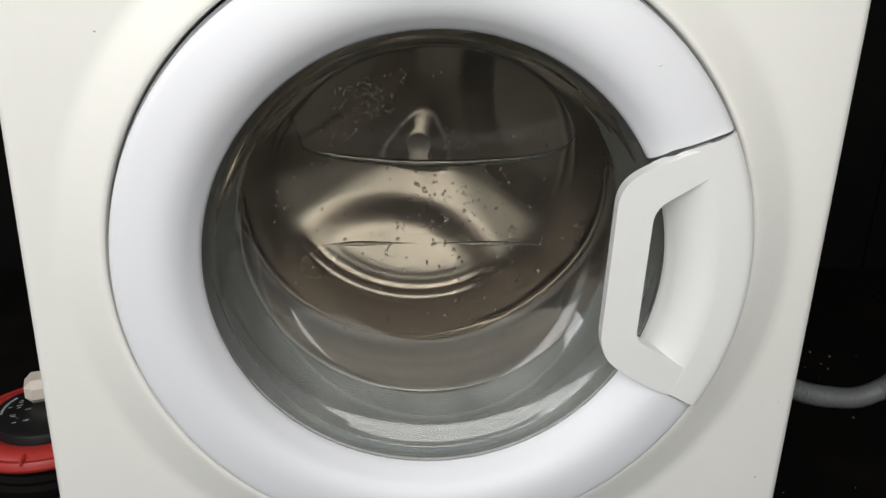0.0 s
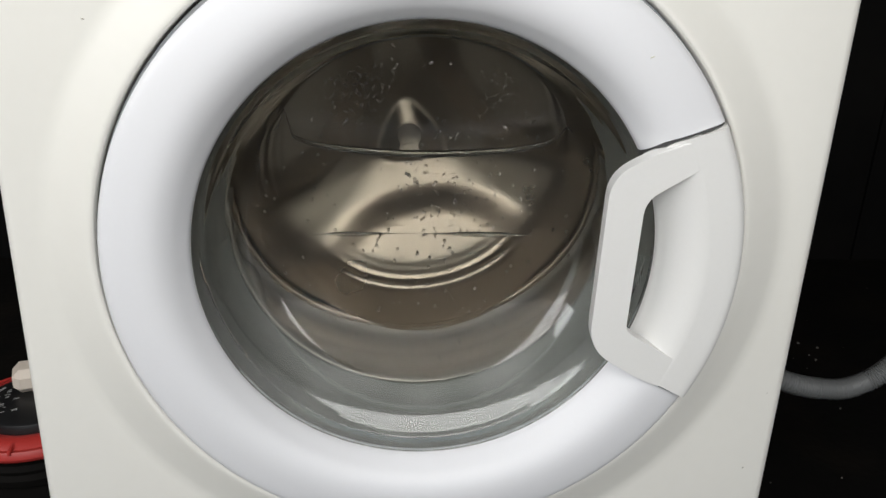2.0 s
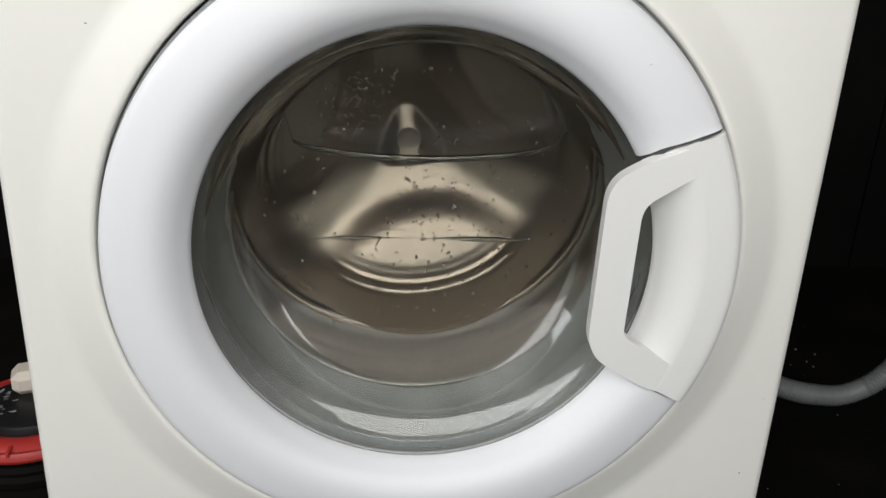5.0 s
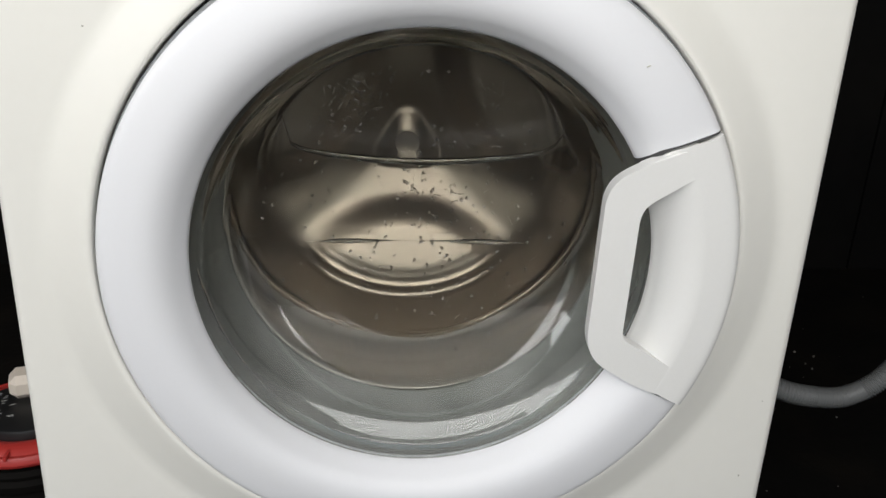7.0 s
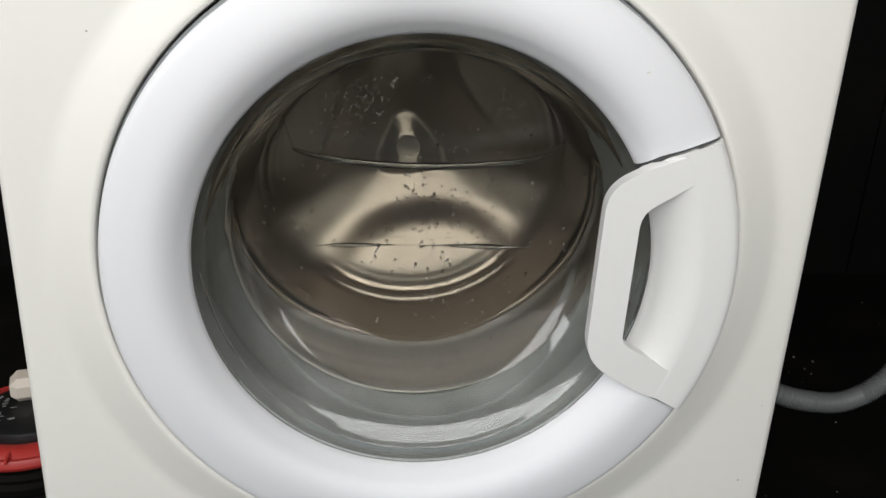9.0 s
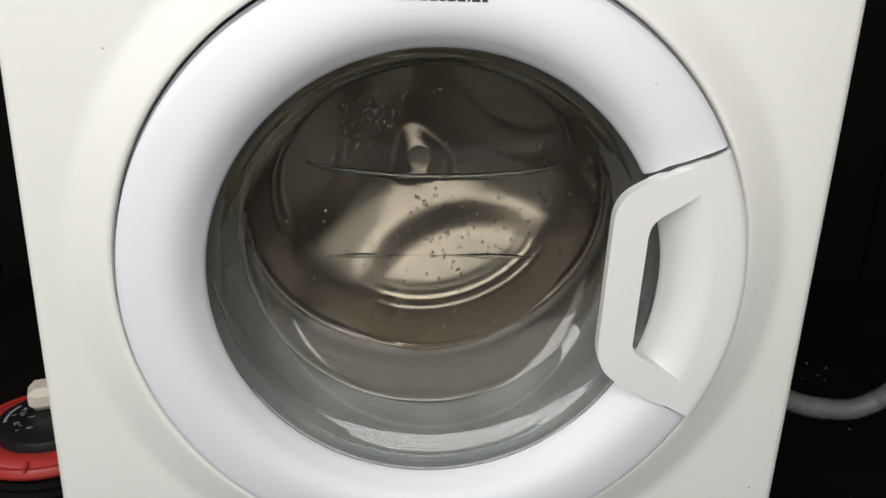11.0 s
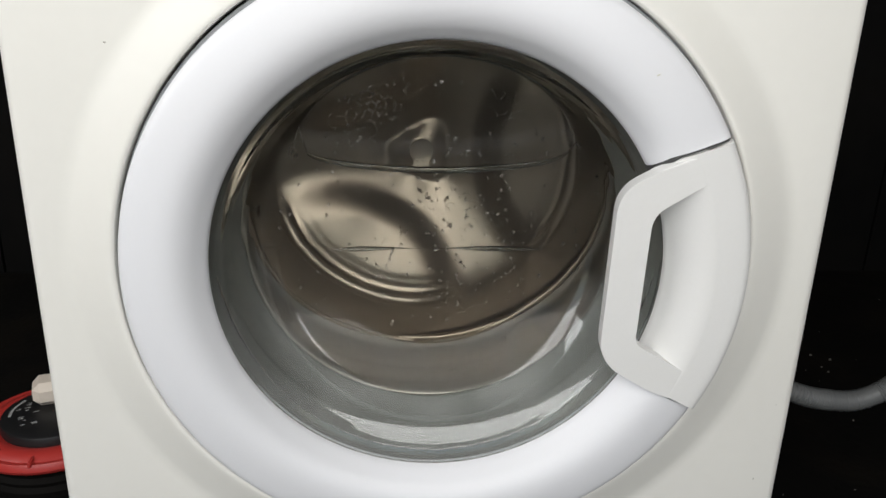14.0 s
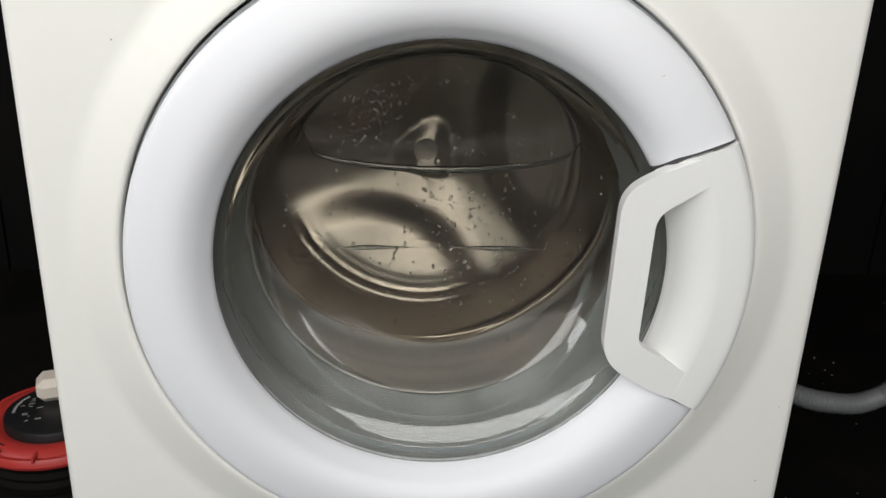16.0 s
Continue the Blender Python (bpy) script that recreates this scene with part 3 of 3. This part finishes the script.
def cable_reel():
    """An extension cable reel lying flat, with a plug in its socket plate."""
    reel = tagged(new("cable_reel"), "red and black extension cable reel lying flat on a box", "cable reel")
    bx, by, bz = -0.424, 0.298, H - 0.308
    reel.matrix_world = pose(bx, by, bz)

    def flat(profile, name, material, label="", parent=reel, steps=64):
        b = bmesh.new()
        lathe(b, profile, steps)
        bmesh.ops.rotate(b, verts=b.verts, matrix=Matrix.Rotation(radians(90), 3, "X"))
        return part(name, b, material, parent, label)

    # profiles run (radius, height)
    flat([(0.0005, -0.062), (0.112, -0.062), (0.115, -0.058), (0.115, -0.054), (0.05, -0.052)], "lower_flange", DIM_BLACK, "black lower flange")
    flat([(0.05, -0.052), (0.085, -0.050), (0.088, -0.040), (0.085, -0.034), (0.088, -0.028), (0.085, -0.022), (0.05, -0.020)], "wound_cable", DIM_BLACK, "black cable wound on the reel")
    flat([(0.05, -0.018), (0.085, -0.016), (0.090, -0.014), (0.092, -0.010), (0.091, -0.005), (0.089, -0.002), (0.083, -0.003), (0.078, 0.001), (0.069, 0.003), (0.061, 0.001), (0.052, -0.004)],
         "upper_flange", RED, "red plastic upper flange")
    plate = flat([(0.0575, -0.004), (0.0575, 0.0065), (0.0562, 0.0098), (0.0525, 0.0114), (0.0005, 0.0116)], "socket_plate", BLACK, "black round socket plate with small print")
    rnd = random.Random(3)
    for k in range(26):
        a = radians(195 - k * 3.4) if k < 14 else radians(rnd.uniform(150, 265))
        r = 0.046 if k < 14 else rnd.uniform(0.018, 0.040)
        b = bmesh.new()
        w, h = (0.0017, 0.0030) if k < 14 else (rnd.uniform(0.003, 0.009), 0.0006)
        box(b, -w / 2 * 0.8, w / 2 * 0.8, -h / 2, h / 2, 0.0116, 0.0119)
        bmesh.ops.rotate(b, verts=b.verts, matrix=Matrix.Rotation(a - math.pi / 2 if k < 14 else radians(25), 3, "Z"))
        bmesh.ops.translate(b, verts=b.verts, vec=(r * math.cos(a), r * math.sin(a), 0))
        part("print_bar", b, PRINT, plate, smooth=False)
    for k in range(4):
        a = radians(205 + k * 34)
        b = bmesh.new()
        bevelled_box(b, 0.076, 0.092, -0.0016, 0.0016, -0.004, 0.0018, 0.0007)
        bmesh.ops.rotate(b, verts=b.verts, matrix=Matrix.Rotation(a, 3, "Z"))
        part("flange_rib", b, RED, reel)
    for radius, a0, a1 in ((0.0735, 118, 142), (0.0815, 116, 140)):
        b = bmesh.new()
        lathe(b, [(radius, -0.004), (radius, 0.0032), (radius + 0.0008, 0.0028), (radius + 0.0008, -0.004)], 14, start=lambda r: radians(a0), stop=lambda r: radians(a1))
        bmesh.ops.rotate(b, verts=b.verts, matrix=Matrix.Rotation(radians(90), 3, "X"))
        part("flange_slot", b, BLACK, reel, "dark curved slot in the red flange")
    b = bmesh.new()
    bevelled_box(b, -0.025, 0.025, -0.018, 0.020, 0.0, 0.029, 0.008, 1)
    plug = mesh_object("mains_plug", b, CREAM, smooth=False)
    plug.matrix_world = pose(bx - 0.004, by + 0.026, bz + 0.0119, 0, 0, 18)
    tagged(plug, "cream plastic mains plug in a cable reel", "plug")
    # the box it lies on
    b = bmesh.new()
    bevelled_box(b, -0.56, -0.312, 0.17, 0.42, 0.0, bz - 0.062, 0.006)
    tagged(mesh_object("storage_box", b, DIM_FLOOR, sharp=30), "low black plastic box under the cable reel", "box")


cable_reel()


def specks():
    """Pale dust on the floor beside the machine."""
    rnd = random.Random(11)
    bm = bmesh.new()
    spots = [(0.693, 0.666, 0.0022), (0.719, 0.649, 0.0022), (0.692, 0.624, 0.0016), (0.695, 0.607, 0.0018), (0.659, 0.460, 0.0016)]
    spots += [(rnd.uniform(0.42, 0.95), rnd.uniform(0.25, 0.9), rnd.uniform(0.0005, 0.0011)) for _ in range(26)]
    for x, y, s in spots:
        t = bmesh.ops.create_icosphere(bm, subdivisions=1, radius=s)["verts"]
        bmesh.ops.translate(bm, verts=t, vec=(x, y, s * 0.6))
    tagged(mesh_object("dust_specks", bm, DUST), "pale dust specks on the black floor", "dust", kind="stuff")


specks()


def scuff(name, parent, spots, depth, material):
    """Small flat marks lying on a face of the machine."""
    for x, z, w, h, turn in spots:
        bm = bmesh.new()
        n = 9
        ring_v = [bm.verts.new((w * math.cos(2 * math.pi * i / n) * (0.75 + 0.25 * math.sin(i * 2.3)), -0.0002, h * math.sin(2 * math.pi * i / n) * (0.8 + 0.2 * math.cos(i * 1.7)))) for i in range(n)]
        low = [bm.verts.new((v.co.x, 0.0006, v.co.z)) for v in ring_v]
        bm.faces.new(ring_v)
        for i in range(n):
            bm.faces.new((ring_v[i], low[i], low[(i + 1) % n], ring_v[(i + 1) % n]))
        bmesh.ops.rotate(bm, verts=bm.verts, matrix=Matrix.Rotation(radians(turn), 3, "Y"))
        bmesh.ops.translate(bm, verts=bm.verts, vec=(x, depth, H + z))
        part(name, bm, material, parent, smooth=False)


scuff("paint_chip", cabinet, [(-0.2267, 0.1649, 0.0012, 0.0006, 10), (-0.1697, 0.1833 + 0.04, 0.0006, 0.0006, 0), (0.2748, -0.1924, 0.0007, 0.0010, 30), (0.283, -0.12, 0.0004, 0.0005, 0)], 0.0, GRIME)
scuff("scratch", ring, [(0.1444, 0.1526, 0.0020, 0.0004, -25)], -0.0237, SCRATCH)
scuff("scratch", ring, [(-0.1628, -0.0947, 0.0004, 0.0014, 10)], -0.0206, SCRATCH)


# ---- movement ----
THIRDS = [-0.08, 1.34, 2.33, 2.91, 3.08, 2.83, 2.22, 1.21, -0.18, -1.92, -3.92, -6.16, -8.63, -11.26, -14.00, -16.73, -19.46, -22.20, -24.93, -27.66, -30.39, -33.11, -35.84, -38.57, -41.30, -44.04, -46.76, -49.50, -52.24, -54.98, -57.71, -60.43, -63.17]


def thirds(u):
    """The drum's turn, in thirds of a revolution, at u half seconds."""
    tab = [2 * THIRDS[0] - THIRDS[1]] + THIRDS + [2 * THIRDS[-1] - THIRDS[-2]]
    i = min(int(u), len(THIRDS) - 2)
    f = u - i
    a, b, c, d = tab[i:i + 4]
    return 0.5 * (2 * b + (c - a) * f + (2 * a - 5 * b + 4 * c - d) * f * f + (3 * b - a - 3 * c + d) * f ** 3)


def motions():
    walk(drum, [(k / 10, pose(CX + 0.003, DY, H, 0, -120 * thirds(k / 5), 0)) for k in range(161)])


motions()
